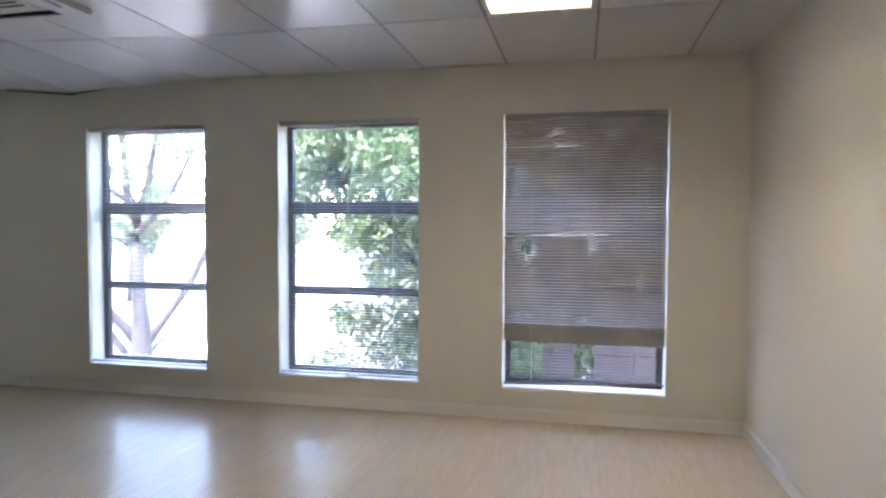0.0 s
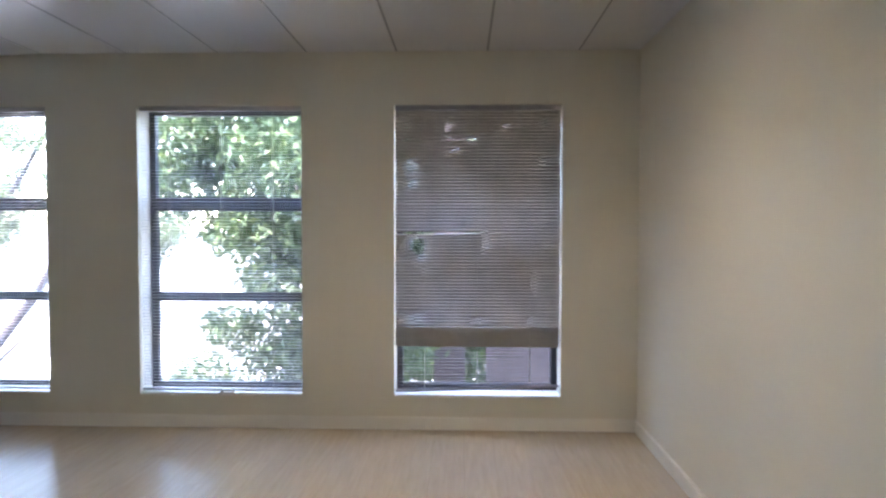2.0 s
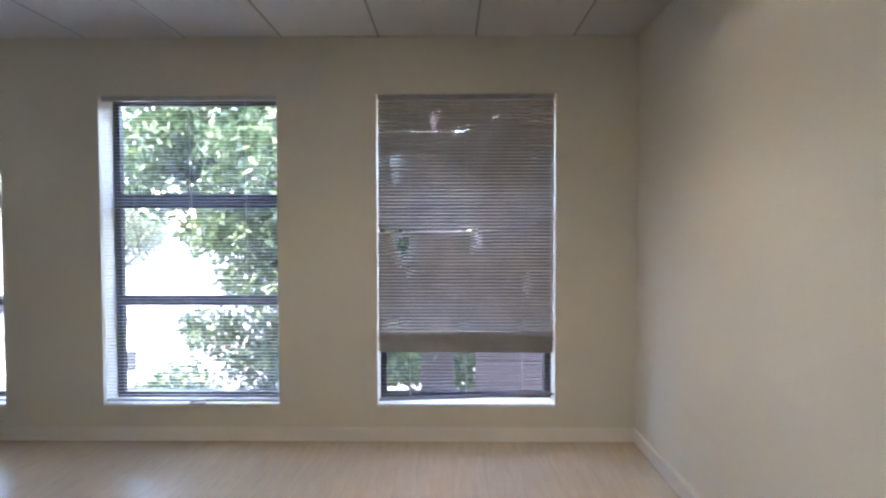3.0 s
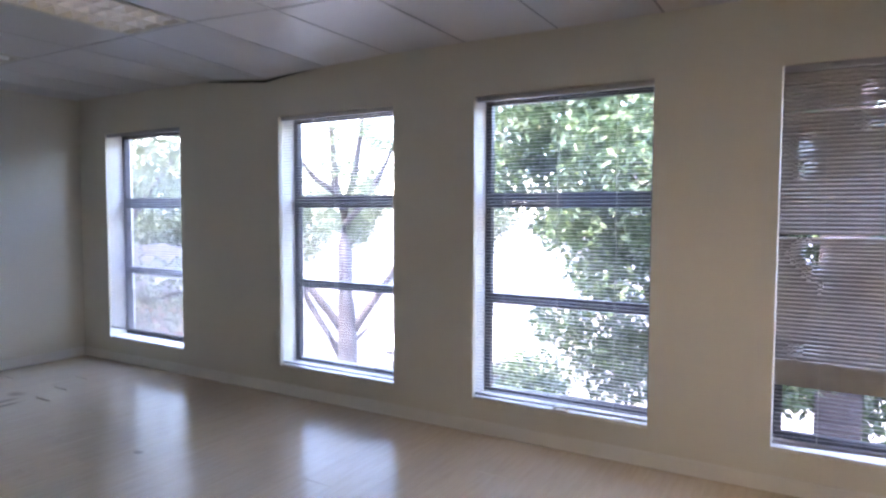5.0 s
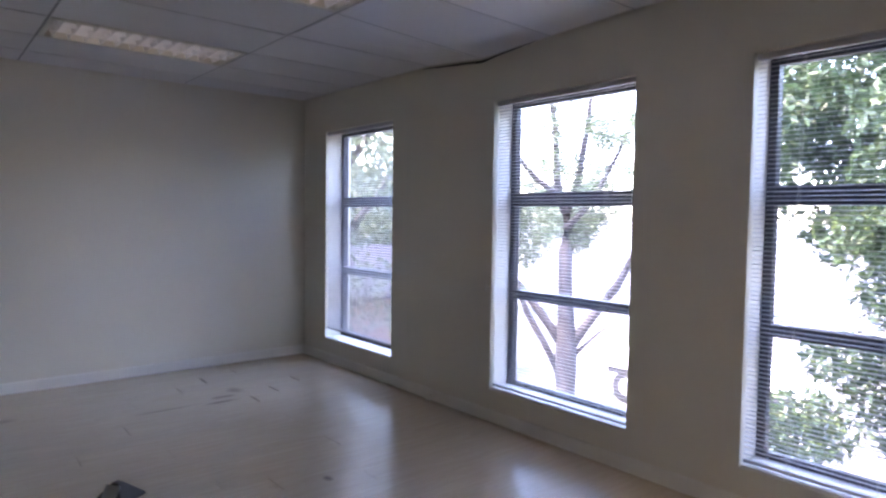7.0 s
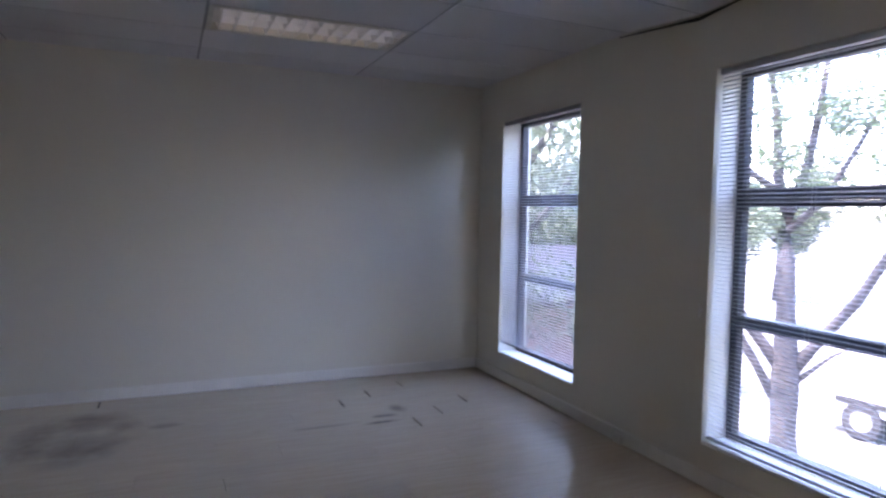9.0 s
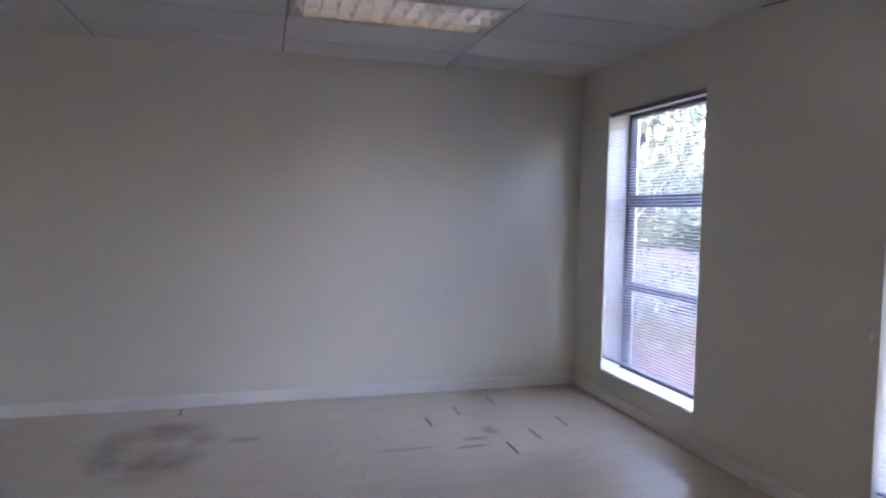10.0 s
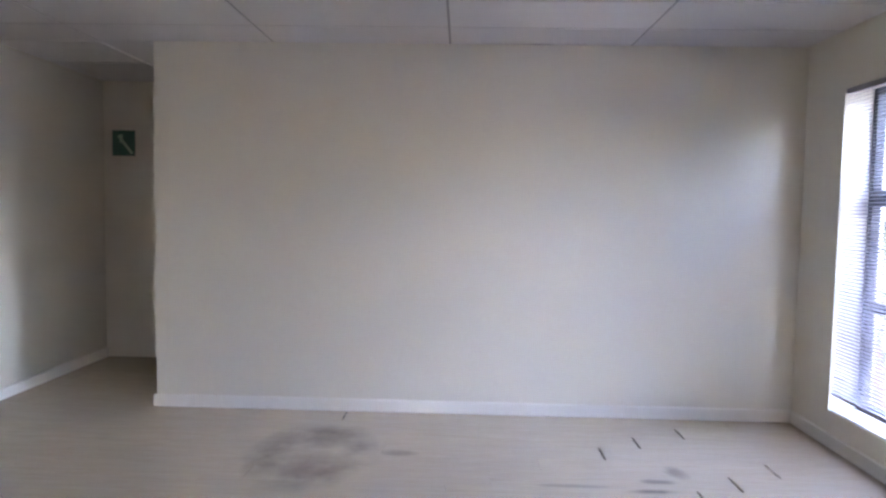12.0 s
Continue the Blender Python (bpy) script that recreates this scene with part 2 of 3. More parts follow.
# ---- the room ----
def window_wall():
    bm = bmesh.new()
    xs = [END_X - 0.15] + [x for o in OPENINGS for x in o] + [RIGHT_X + 0.15]
    zs = [GROUND, SILL, HEAD, 2.95]
    holes = {(2 * i + 1, 1) for i in range(len(OPENINGS))}
    grid = {}

    def v(i, j, y):
        key = (i, j, y)
        if key not in grid:
            grid[key] = bm.verts.new((xs[i], y, zs[j]))
        return grid[key]
    y0, y1 = WIN_Y, WIN_Y + WALL_T
    for i in range(len(xs) - 1):
        for j in range(3):
            if (i, j) in holes:
                for a, b in (((i, j), (i + 1, j)), ((i + 1, j), (i + 1, j + 1)), ((i + 1, j + 1), (i, j + 1)), ((i, j + 1), (i, j))):
                    bm.faces.new((v(*a, y0), v(*b, y0), v(*b, y1), v(*a, y1)))
            else:
                for y in (y0, y1):
                    bm.faces.new((v(i, j, y), v(i + 1, j, y), v(i + 1, j + 1, y), v(i, j + 1, y)))
    n, k = len(xs) - 1, 3
    for i in range(n):
        for j in (0, k):
            bm.faces.new((v(i, j, y0), v(i + 1, j, y0), v(i + 1, j, y1), v(i, j, y1)))
    for j in range(k):
        for i in (0, n):
            bm.faces.new((v(i, j, y0), v(i, j + 1, y0), v(i, j + 1, y1), v(i, j, y1)))
    return solid("wall_north", bm, CREAM, label="cream painted wall with four tall window openings", category="wall")


window_wall()


def plain_wall(name, x0, x1, y0, y1, z1=2.95, z0=-0.2, label="plain cream painted wall"):
    bm = bmesh.new()
    box(bm, x0, x1, y0, y1, z0, z1)
    return solid(name, bm, CREAM, label=label, category="wall")


PASS_Y, PASS_X = 0.548, -8.14
plain_wall("wall_east", RIGHT_X, RIGHT_X + 0.15, BACK_Y - 0.15, WIN_Y)
plain_wall("wall_west", END_X - 0.15, END_X, PASS_Y, WIN_Y, label="cream end wall ending at a dark passage")
plain_wall("wall_south", PASS_X - 0.15, RIGHT_X, BACK_Y - 0.15, BACK_Y)
plain_wall("wall_passage_end", PASS_X - 0.15, PASS_X, BACK_Y, PASS_Y + 0.15, label="shaded cream wall at the passage end")
plain_wall("wall_passage_side", PASS_X, END_X - 0.15, PASS_Y, PASS_Y + 0.15)


def skirting(name, x0, x1, y0, y1, axis):
    """A skirting board, 85 mm high, with a rounded top edge."""
    bm = bmesh.new()
    box(bm, x0, x1, y0, y1, 0.0, 0.085)
    top = [e for e in bm.edges if all(v.co.z > 0.08 for v in e.verts)]
    bmesh.ops.bevel(bm, geom=top, offset=0.006, segments=2, affect="EDGES")
    return solid(name, bm, SKIRT, label="cream painted timber skirting board", category="baseboard")


skirting("baseboard_north", END_X + 0.018, RIGHT_X - 0.018, WIN_Y - 0.018, WIN_Y, "x")
skirting("baseboard_west", END_X, END_X + 0.018, PASS_Y - 0.016, WIN_Y, "y")
skirting("baseboard_east", RIGHT_X - 0.018, RIGHT_X, BACK_Y + 0.018, WIN_Y, "y")
skirting("baseboard_south", PASS_X, RIGHT_X, BACK_Y, BACK_Y + 0.018, "x")

# ceiling: boards in a grid, sagging at the window wall between two windows
GX = [RIGHT_X, 0.60, 0.0, -0.60, -1.20, -1.80, -2.42, -3.0, -3.575, -4.15, -4.74, -5.33, -5.86, -6.36, END_X, -7.4, PASS_X]
GY = [BACK_Y, 0.24, 1.44, 2.64, 3.85, WIN_Y]
LIT, OFF_A, OFF_B = (2, 3), (8, 3), (11, 3)


def grid_y(i, j):
    if j in (0, len(GY) - 1):
        return GY[j] - (0.035 if j and i == 9 else 0.012 if j and i in (8, 10) else 0.0)
    s = min(1.0, max(0.0, (GX[i] + 3.6) / 1.2))
    return GY[j] - 0.07 + 0.13 * s


def grid_z(i, j):
    if j == len(GY) - 1:
        return CEIL - {8: 0.025, 9: 0.062, 10: 0.008}.get(i, 0.0)
    return CEIL


def ceiling():
    bm = bmesh.new()
    skip = {(LIT[0], 3), (OFF_A[0], 3), (OFF_B[0], 3)}

    def quad_box(c, drop, thick, mat):
        lo = [bm.verts.new((x, y, z - drop)) for x, y, z in c]
        hi = [bm.verts.new((x, y, z - drop + thick)) for x, y, z in c]
        for f in [lo[::-1], hi] + [[lo[k], lo[(k + 1) % 4], hi[(k + 1) % 4], hi[k]] for k in range(4)]:
            bm.faces.new(f).material_index = mat
    for i in range(len(GX) - 1):
        for j in range(len(GY) - 1):
            if GX[i] <= END_X and GY[j] > 0.3:
                continue
            c = [(GX[i + 1], grid_y(i + 1, j), grid_z(i + 1, j)), (GX[i], grid_y(i, j), grid_z(i, j)),
                 (GX[i], grid_y(i, j + 1), grid_z(i, j + 1)), (GX[i + 1], grid_y(i + 1, j + 1), grid_z(i + 1, j + 1))]
            jj = j == len(GY) - 2
            if GX[i] <= END_X and j == 1:
                continue
            g = 0.007
            c = [(c[0][0] + g, c[0][1] + g, c[0][2]), (c[1][0] - g, c[1][1] + g, c[1][2]), (c[2][0] - g, c[2][1] - g - 0.006 * jj, c[2][2]), (c[3][0] + g, c[3][1] - g - 0.006 * jj, c[3][2])]
            if (i, j) not in skip:
                quad_box(c, 0.0, 0.015, 0)
    # bars of the grid, set just above the boards' faces; their grey paints the shadow gaps
    for i in range(1, len(GX) - 1):
        for j in range(len(GY) - 1):
            if GX[i] < END_X and j > 0:
                continue
            h = 0.010
            quad_box([(GX[i] - h, grid_y(i, j), grid_z(i, j)), (GX[i] + h, grid_y(i, j), grid_z(i, j)),
                      (GX[i] + h, grid_y(i, j + 1) - 0.003, grid_z(i, j + 1)), (GX[i] - h, grid_y(i, j + 1) - 0.003, grid_z(i, j + 1))], -0.003, 0.02, 1)
    for j in range(1, len(GY) - 1):
        for i in range(len(GX) - 1):
            if GX[i] <= END_X:
                continue
            h = 0.010
            quad_box([(GX[i + 1], grid_y(i + 1, j) - h, CEIL), (GX[i], grid_y(i, j) - h, CEIL),
                      (GX[i], grid_y(i, j) + h, CEIL), (GX[i + 1], grid_y(i + 1, j) + h, CEIL)], -0.0045, 0.02, 1)
    # the strip over the passage mouth
    quad_box([(PASS_X, 0.178, CEIL), (END_X, 0.178, CEIL), (END_X, PASS_Y, CEIL), (PASS_X, PASS_Y, CEIL)], 0.0, 0.015, 0)
    return solid("ceiling", bm, BOARD, TBAR, label="white suspended ceiling boards in a grid greyed as shadow gaps", category="ceiling")


ceiling()
# dark strip painting the shadow slit where the boards have dropped off the wall angle
bm = bmesh.new()
rnd = random.Random(2)
lower, upper = [], []
for k in range(29):
    x = -4.85 + k * 0.043
    z = CEIL - 0.06 * max(0.0, 1 - abs(x + 4.2) / 0.75)
    wide = 0.013 * max(0.0, 1 - abs(x + 4.25) / 0.62) * rnd.uniform(0.6, 1.15)
    upper.append((x, z + 0.004))
    lower.append((x, z - wide))
for k in range(28):
    quad = [upper[k], lower[k], lower[k + 1], upper[k + 1]]
    a = [bm.verts.new((x, WIN_Y - 0.003, z)) for x, z in quad]
    b = [bm.verts.new((x, WIN_Y, z)) for x, z in quad]
    bm.faces.new(a)
    for q in range(4):
        bm.faces.new((a[q], a[(q + 1) % 4], b[(q + 1) % 4], b[q]))
solid("trim_ceiling_gap_shade", bm, GAPDARK, label="dark ragged strip painting the shadow gap under the sagging ceiling boards", category="trim")

# unseen slab, added to keep daylight out of the ceiling void
bm = bmesh.new()
box(bm, PASS_X - 0.15, RIGHT_X + 0.15, BACK_Y - 0.15, WIN_Y + WALL_T, 2.952, 3.1)
solid("light_block_slab", bm, PLASTER, label="unseen grey slab above the ceiling void, added to block light", category="ceiling")


# ---- windows ----
def window_unit(n, x0, x1):
    w = blank("window_%d" % n, pose((x0 + x1) / 2, WIN_Y + 0.17, SILL), "tall dark bronze aluminium window in three panes", "window", "", "structure")
    hw, h = (x1 - x0) / 2, HEAD - SILL
    d0, d1 = 0.0, 0.055
    bm = bmesh.new()
    f = 0.042
    box(bm, -hw, -hw + f, d0, d1, 0.012, h, bevel=0.004)
    box(bm, hw - f, hw, d0, d1, 0.012, h, bevel=0.004)
    box(bm, -hw + f, hw - f, d0, d1, h - 0.035, h, bevel=0.004)
    box(bm, -hw + f, hw - f, d0, d1, 0.012, 0.05, bevel=0.004)
    part("window_frame", bm, BRONZE, w)
    for z0, z1, k in ((1.255, 1.352, 3), (0.622, 0.685, 2)):
        bm = bmesh.new()
        step = (z1 - z0) / k
        for q in range(k):
            box(bm, -hw + f, hw - f, d0 - 0.012 + 0.01 * (q % 2), d1 - 0.004, z0 + q * step, z0 + (q + 1) * step - 0.002, bevel=0.004)
        part("transom", bm, BRONZE, w)
    for z0, z1 in ((0.05, 0.622), (0.685, 1.255), (1.352, h - 0.035)):
        bm = bmesh.new()
        box(bm, -hw + f - 0.004, hw - f + 0.004, 0.024, 0.029, z0 - 0.004, z1 + 0.004)
        pane = part("pane", bm, GLASS, w, "clear window glass")
        pane.visible_shadow = False
    bm = bmesh.new()
    box(bm, -hw + 0.001, hw - 0.001, -0.166, 0.0, 0.001, 0.012, bevel=0.003)
    part("window_sill", bm, WHITE, w, "white painted sill")
    return w


for n, (a, b) in enumerate(OPENINGS):
    window_unit(n + 1, a, b)


def slat_mesh(length, wide):
    """One curved aluminium slat, along x."""
    bm = bmesh.new()
    prof = [(-wide, -0.0012), (-wide / 2, 0.0004), (wide / 2, 0.0004), (wide, -0.0012)]
    up = [[bm.verts.new((s * length / 2, y, z + dz)) for y, z in prof] for s in (-1, 1) for dz in (0.0, 0.0006)]
    a0, a1, b0, b1 = up
    for k in range(3):
        bm.faces.new((a1[k], b1[k], b1[k + 1], a1[k + 1]))
        bm.faces.new((a0[k + 1], b0[k + 1], b0[k], a0[k]))
    bm.faces.new((a0[0], b0[0], b1[0], a1[0]))
    bm.faces.new((a1[3], b1[3], b0[3], a0[3]))
    return bm


def bent_slat(length, wide, turn, sag):
    """A slat whose tilt and height change along its length, as in a knocked-about blind."""
    bm = bmesh.new()
    n = 44
    rows = []
    for i in range(n + 1):
        x = -length / 2 + length * i / n
        t, dz = radians(turn(x)), sag(x)
        rows.append([bm.verts.new((x, y * math.cos(t) - z * math.sin(t), y * math.sin(t) + z * math.cos(t) + dz))
                     for y, z in ((-wide, -0.0012), (0.0, 0.0008), (wide, -0.0012), (0.0, 0.0002))])
    for a, b in zip(rows, rows[1:]):
        for k in range(4):
            bm.faces.new((a[k], b[k], b[(k + 1) % 4], a[(k + 1) % 4])).smooth = True
    bm.faces.new(rows[0][::-1])
    bm.faces.new(rows[-1])
    return bm


def blind_rails(o, L, H, mat, low, slope=0.0):
    bm = bmesh.new()
    box(bm, -L / 2, L / 2, -0.014, 0.014, H - 0.03, H, bevel=0.002)
    part("head_rail", bm, mat, o)
    bm = bmesh.new()
    box(bm, -L / 2, L / 2, -0.013, 0.013, -0.008, 0.008, pose(0, 0, low, 0, slope, 0), bevel=0.003)
    part("bottom_rail", bm, mat, o)
    for fx in (-0.32, 0.0, 0.32):
        bm = bmesh.new()
        for dy in (-0.0135, 0.0135):
            tube(bm, [(fx * L, dy, low), (fx * L, dy, H - 0.02)], [0.0009, 0.0009], 4)
        part("lift_cord", bm, CORD, o)


def open_blind(x0, x1, label, tilt, wide=0.0072, low=0.012, deep=0.035, mat=None):
    mat = mat or SLAT
    L = x1 - x0 - 0.012
    o = blank("venetian_blind", pose((x0 + x1) / 2, WIN_Y + deep, SILL + 0.02), label, "blind", "window blinds")
    H = HEAD - 0.002 - (SILL + 0.02)
    shared = mesh_of("slat", slat_mesh(L - 0.004, wide), mat)
    rnd = random.Random(int(x0 * 100))
    z = H - 0.045
    while z > low + 0.018:
        s = part("slat", shared, None, o)
        s.matrix_basis = pose(rnd.uniform(-0.0015, 0.0015), 0, z, tilt + rnd.uniform(-1.5, 1.5), 0, 0)
        z -= 0.0212
    blind_rails(o, L, H, mat, low)
    return o


def tired_blind(x0, x1):
    """Closed above, with knocked-open dents and a parted seam; bunched slats low down; open slats to a crooked bottom rail."""
    L = x1 - x0 - 0.012
    base = SILL + 0.02
    o = blank("venetian_blind", pose((x0 + x1) / 2, WIN_Y + 0.022, base),
              "tired grey venetian blind, closed, dented and bunched low down", "blind", "window blinds")
    H = HEAD - 0.002 - base
    rnd = random.Random(17)
    # dents: along the slat, height over the floor, half-width, half-height, how far the slats are turned open
    dents = ((-0.40, 1.245, 0.055, 0.055, 85), (-0.385, 1.16, 0.03, 0.05, 26), (-0.34, 1.07, 0.022, 0.02, 24),
             (0.075, 1.285, 0.022, 0.05, 34), (0.06, 1.22, 0.02, 0.03, 24), (-0.49, 2.03, 0.04, 0.015, 24),
             (-0.17, 2.03, 0.04, 0.012, 13), (-0.15, 1.95, 0.03, 0.012, 24), (-0.04, 1.945, 0.03, 0.012, 24), (-0.16, 1.865, 0.05, 0.02, 22),
             (-0.46, 1.76, 0.05, 0.05, 24), (-0.45, 1.65, 0.03, 0.035, 26), (-0.2, 2.0, 0.02, 0.07, 26),
             (0.45, 2.06, 0.02, 0.03, 26), (0.44, 1.8, 0.02, 0.03, 24), (0.185, 2.03, 0.02, 0.02, 40),
             (-0.42, 0.745, 0.05, 0.03, 34), (0.02, 0.735, 0.04, 0.02, 28), (0.38, 0.73, 0.025, 0.03, 26),
             (0.40, 1.0, 0.02, 0.06, 20))
    seams = ((1.332, 0.017, 0.68), (1.945, 0.004, 0.60))
    z = H - 0.045
    while z > 0.465:
        zz = z + base
        lean = rnd.uniform(-1.5, 1.5)

        def turn(x):
            t = 71.0 + 3.0 * min(1.0, max(0.0, (x + 0.05) / 0.2)) + lean
            for dx, dz, rx, rz, k in dents:
                t -= (1.35 if zz < 1.7 else 1.0) * k * math.exp(-((x - dx) / rx) ** 2 - ((zz - dz) / rz) ** 2)
            return max(t, 4.0)

        def sag(x):
            d = 0.0
            for h, drop, reach in seams:
                if 0.0 < h - zz < 0.11:
                    along = max(0.0, 1 - (x + L / 2) / (L * reach)) ** 0.6
                    d -= drop * along * (1 - (h - zz) / 0.11)
            return d
        part("slat", bent_slat(L - 0.004, 0.0125, turn, sag), SLAT_OLD, o).matrix_basis = pose(rnd.uniform(-0.002, 0.002), 0, z)
        z -= 0.0212
    shared = mesh_of("slat", slat_mesh(L - 0.004, 0.0125), SLAT_OLD)
    z = 0.455
    while z > 0.325:
        part("slat", shared, None, o).matrix_basis = pose(rnd.uniform(-0.006, 0.004), rnd.uniform(-0.003, 0.003), z, rnd.uniform(8, 24), rnd.uniform(-0.25, 0.25), 0)
        z -= 0.0068
    # low slats and rails: darker colour put in to tone down the sky light
    thin = mesh_of("slat", slat_mesh(L - 0.004, 0.007), SLAT_MAUVE)
    for k in range(13):
        f = k / 12
        part("slat", thin, None, o).matrix_basis = pose(0, 0, 0.305 - 0.0212 * k, -9 + rnd.uniform(-3, 3), -2.0 * f * f + rnd.uniform(-0.2, 0.2), 0)
    blind_rails(o, L, H, SLAT_MAUVE, 0.038, -2.1)
    return o


open_blind(*OPENINGS[0], "grey-mauve aluminium venetian blind veiling a corner window", 20, 0.0105, 0.085, 0.02, SLAT_MAUVE)
open_blind(*OPENINGS[1], "pale aluminium venetian blind with open slats", -13)
open_blind(*OPENINGS[2], "pale aluminium venetian blind with open slats", 7)
tired_blind(*OPENINGS[3])


# ---- lamps ----
def troffer(i, j, lit):
    x0, x1 = GX[i + 1] + 0.012, GX[i] - 0.012
    y0, y1 = grid_y(i, j) + 0.012, grid_y(i, j + 1) - 0.012
    cx, cy, hx, hy = (x0 + x1) / 2, (y0 + y1) / 2, (x1 - x0) / 2, (y1 - y0) / 2
    label = "lit recessed fluorescent ceiling light with bright louvres" if lit else "unlit recessed fluorescent light with aluminium louvres, faint glow added"
    o = blank("ceiling_light", pose(cx, cy, CEIL), label, "ceiling light", "recessed lights")
    bm = bmesh.new()
    t = 0.003
    box(bm, -hx, hx, -hy, hy, 0.100, 0.103)
    for s in (-1, 1):
        box(bm, min(s * hx, s * (hx - t)), max(s * hx, s * (hx - t)), -hy, hy, 0.002, 0.0995)
        box(bm, -hx + t, hx - t, min(s * hy, s * (hy - t)), max(s * hy, s * (hy - t)), 0.002, 0.0995)
    part("housing", bm, TRAY, o, "yellowed white enamel tray")
    bm = bmesh.new()
    f = 0.028
    for s in (-1, 1):
        box(bm, min(s * (hx - 0.003), s * (hx - f)), max(s * (hx - 0.003), s * (hx - f)), -hy + 0.003, hy - 0.003, -0.004, 0.006, bevel=0.0015)
        box(bm, -hx + f, hx - f, min(s * (hy - 0.003), s * (hy - f)), max(s * (hy - 0.003), s * (hy - f)), -0.004, 0.006, bevel=0.0015)
    part("frame", bm, TRAY, o)
    ix, iy = hx - f, hy - f

    def wedge(length):
        bm = bmesh.new()
        prof = [(-0.017, 0.045), (0.017, 0.045), (0.002, 0.0), (-0.002, 0.0)]
        e = [[bm.verts.new((s * length / 2, y, z)) for y, z in prof] for s in (-1, 1)]
        for k in range(4):
            bm.faces.new((e[0][k], e[0][(k + 1) % 4], e[1][(k + 1) % 4], e[1][k]))
        bm.faces.new(e[0][::-1])
        bm.faces.new(e[1])
        return bm
    cross = mesh_of("cross_blade", wedge(2 * ix), LOUVRE)
    n = 12
    for k in range(n):
        b = part("cross_blade", cross, None, o)
        b.matrix_basis = pose(0, -iy + (k + 0.5) * 2 * iy / n, 0.001)
    rail = mesh_of("long_blade", wedge(2 * iy), LOUVRE)
    for k in (-1, 1):
        b = part("long_blade", rail, None, o)
        b.matrix_basis = pose(k * ix * 0.34, 0, 0.0014, 0, 0, 90)
    for k in (-1, 0, 1):
        bm = bmesh.new()
        tube(bm, [(k * ix * 0.67, -iy + 0.03, 0.074), (k * ix * 0.67, iy - 0.03, 0.074)], [0.013, 0.013], 10)
        part("tube", bm, TUBE_ON if lit else TUBE_ADDED_GLOW, o)
    return o


troffer(*LIT, True)
troffer(*OFF_A, False)
troffer(*OFF_B, False)


def cassette():
    o = blank("air_conditioner", pose(-3.02, 2.95, CEIL), "white ceiling cassette air conditioner with dark slots", "air conditioner")
    bm = bmesh.new()
    box(bm, -0.42, 0.42, -0.42, 0.42, -0.035, -0.003, bevel=0.012)
    part("panel", bm, ACWHITE, o)
    bm = bmesh.new()
    box(bm, -0.24, 0.24, -0.24, 0.24, -0.041, -0.0355, bevel=0.002)
    grille = part("intake_grille", bm, ACWHITE, o)
    for k in range(9):
        bm = bmesh.new()
        box(bm, -0.21, 0.21, -0.2 + k * 0.048, -0.18 + k * 0.048, -0.0425, -0.0412)
        part("slot", bm, BLACK, grille)
    for a in range(4):
        m = pose(0, 0, 0, 0, 0, 90 * a)
        bm = bmesh.new()
        box(bm, -0.27, 0.27, 0.30, 0.365, -0.0365, -0.0352, m)
        vent = part("air_outlet", bm, BLACK, o, "dark air outlet")
        bm = bmesh.new()
        box(bm, -0.265, 0.265, -0.024, 0.024, -0.002, 0.002, m @ pose(0, 0.335, -0.042, 25))
        part("flap", bm, ACWHITE, vent)
    return o


cassette()


# ---- small things in the room ----
def exit_sign():
    o = blank("exit_sign", pose(PASS_X, -0.415, 1.965), "small square dark green exit sign on the wall", "sign")
    bm = bmesh.new()
    box(bm, 0.0, 0.006, -0.105, 0.105, -0.115, 0.115, bevel=0.001)
    part("sign_plate", bm, GREEN, o)
    bm = bmesh.new()
    box(bm, 0.0065, 0.0085, -0.012, 0.012, -0.12, 0.085, pose(0, 0.005, 0.0, 38, 0, 0))
    box(bm, 0.0065, 0.0085, -0.014, 0.014, -0.03, 0.045, pose(0, -0.022, 0.035, -4, 0, 0))
    part("pictogram", bm, SIGNPALE, o)


exit_sign()


def floor_outlet():
    """A wedge-shaped power pedestal left standing on the floor."""
    o = blank("floor_outlet_box", pose(-4.31, 2.69, 0.0, 0, 0, 33), "dark grey steel wedge-shaped outlet box on the floor", "outlet box")
    bm = bmesh.new()
    low = [bm.verts.new((x, y, 0.0)) for x, y in ((-0.08, -0.08), (0.08, -0.08), (0.08, 0.08), (-0.08, 0.08))]
    mid = [bm.verts.new((x, y, 0.012)) for x, y in ((-0.08, -0.08), (0.08, -0.08), (0.08, 0.08), (-0.08, 0.08))]
    top = [bm.verts.new((x, y, 0.088)) for x, y in ((-0.02, -0.03), (0.012, -0.03), (0.012, 0.0), (-0.02, 0.0))]
    for a, b in ((low, mid), (mid, top)):
        for k in range(4):
            bm.faces.new((a[k], a[(k + 1) % 4], b[(k + 1) % 4], b[k]))
    bm.faces.new(low[::-1])
    bm.faces.new(top)
    bmesh.ops.bevel(bm, geom=list(bm.edges), offset=0.003, segments=2, affect="EDGES")
    part("body", bm, STEEL_DARK, o)
    # added pale sheet: paints the face that catches the light
    bm = bmesh.new()
    box(bm, -0.042, 0.042, -0.0015, 0.0015, -0.034, 0.034, pose(-0.004, -0.0575, 0.05, -33.5), bevel=0.0008)
    part("lit_facet", bm, STEEL_LIT, o, "paler sheet painting the lit facet")


floor_outlet()


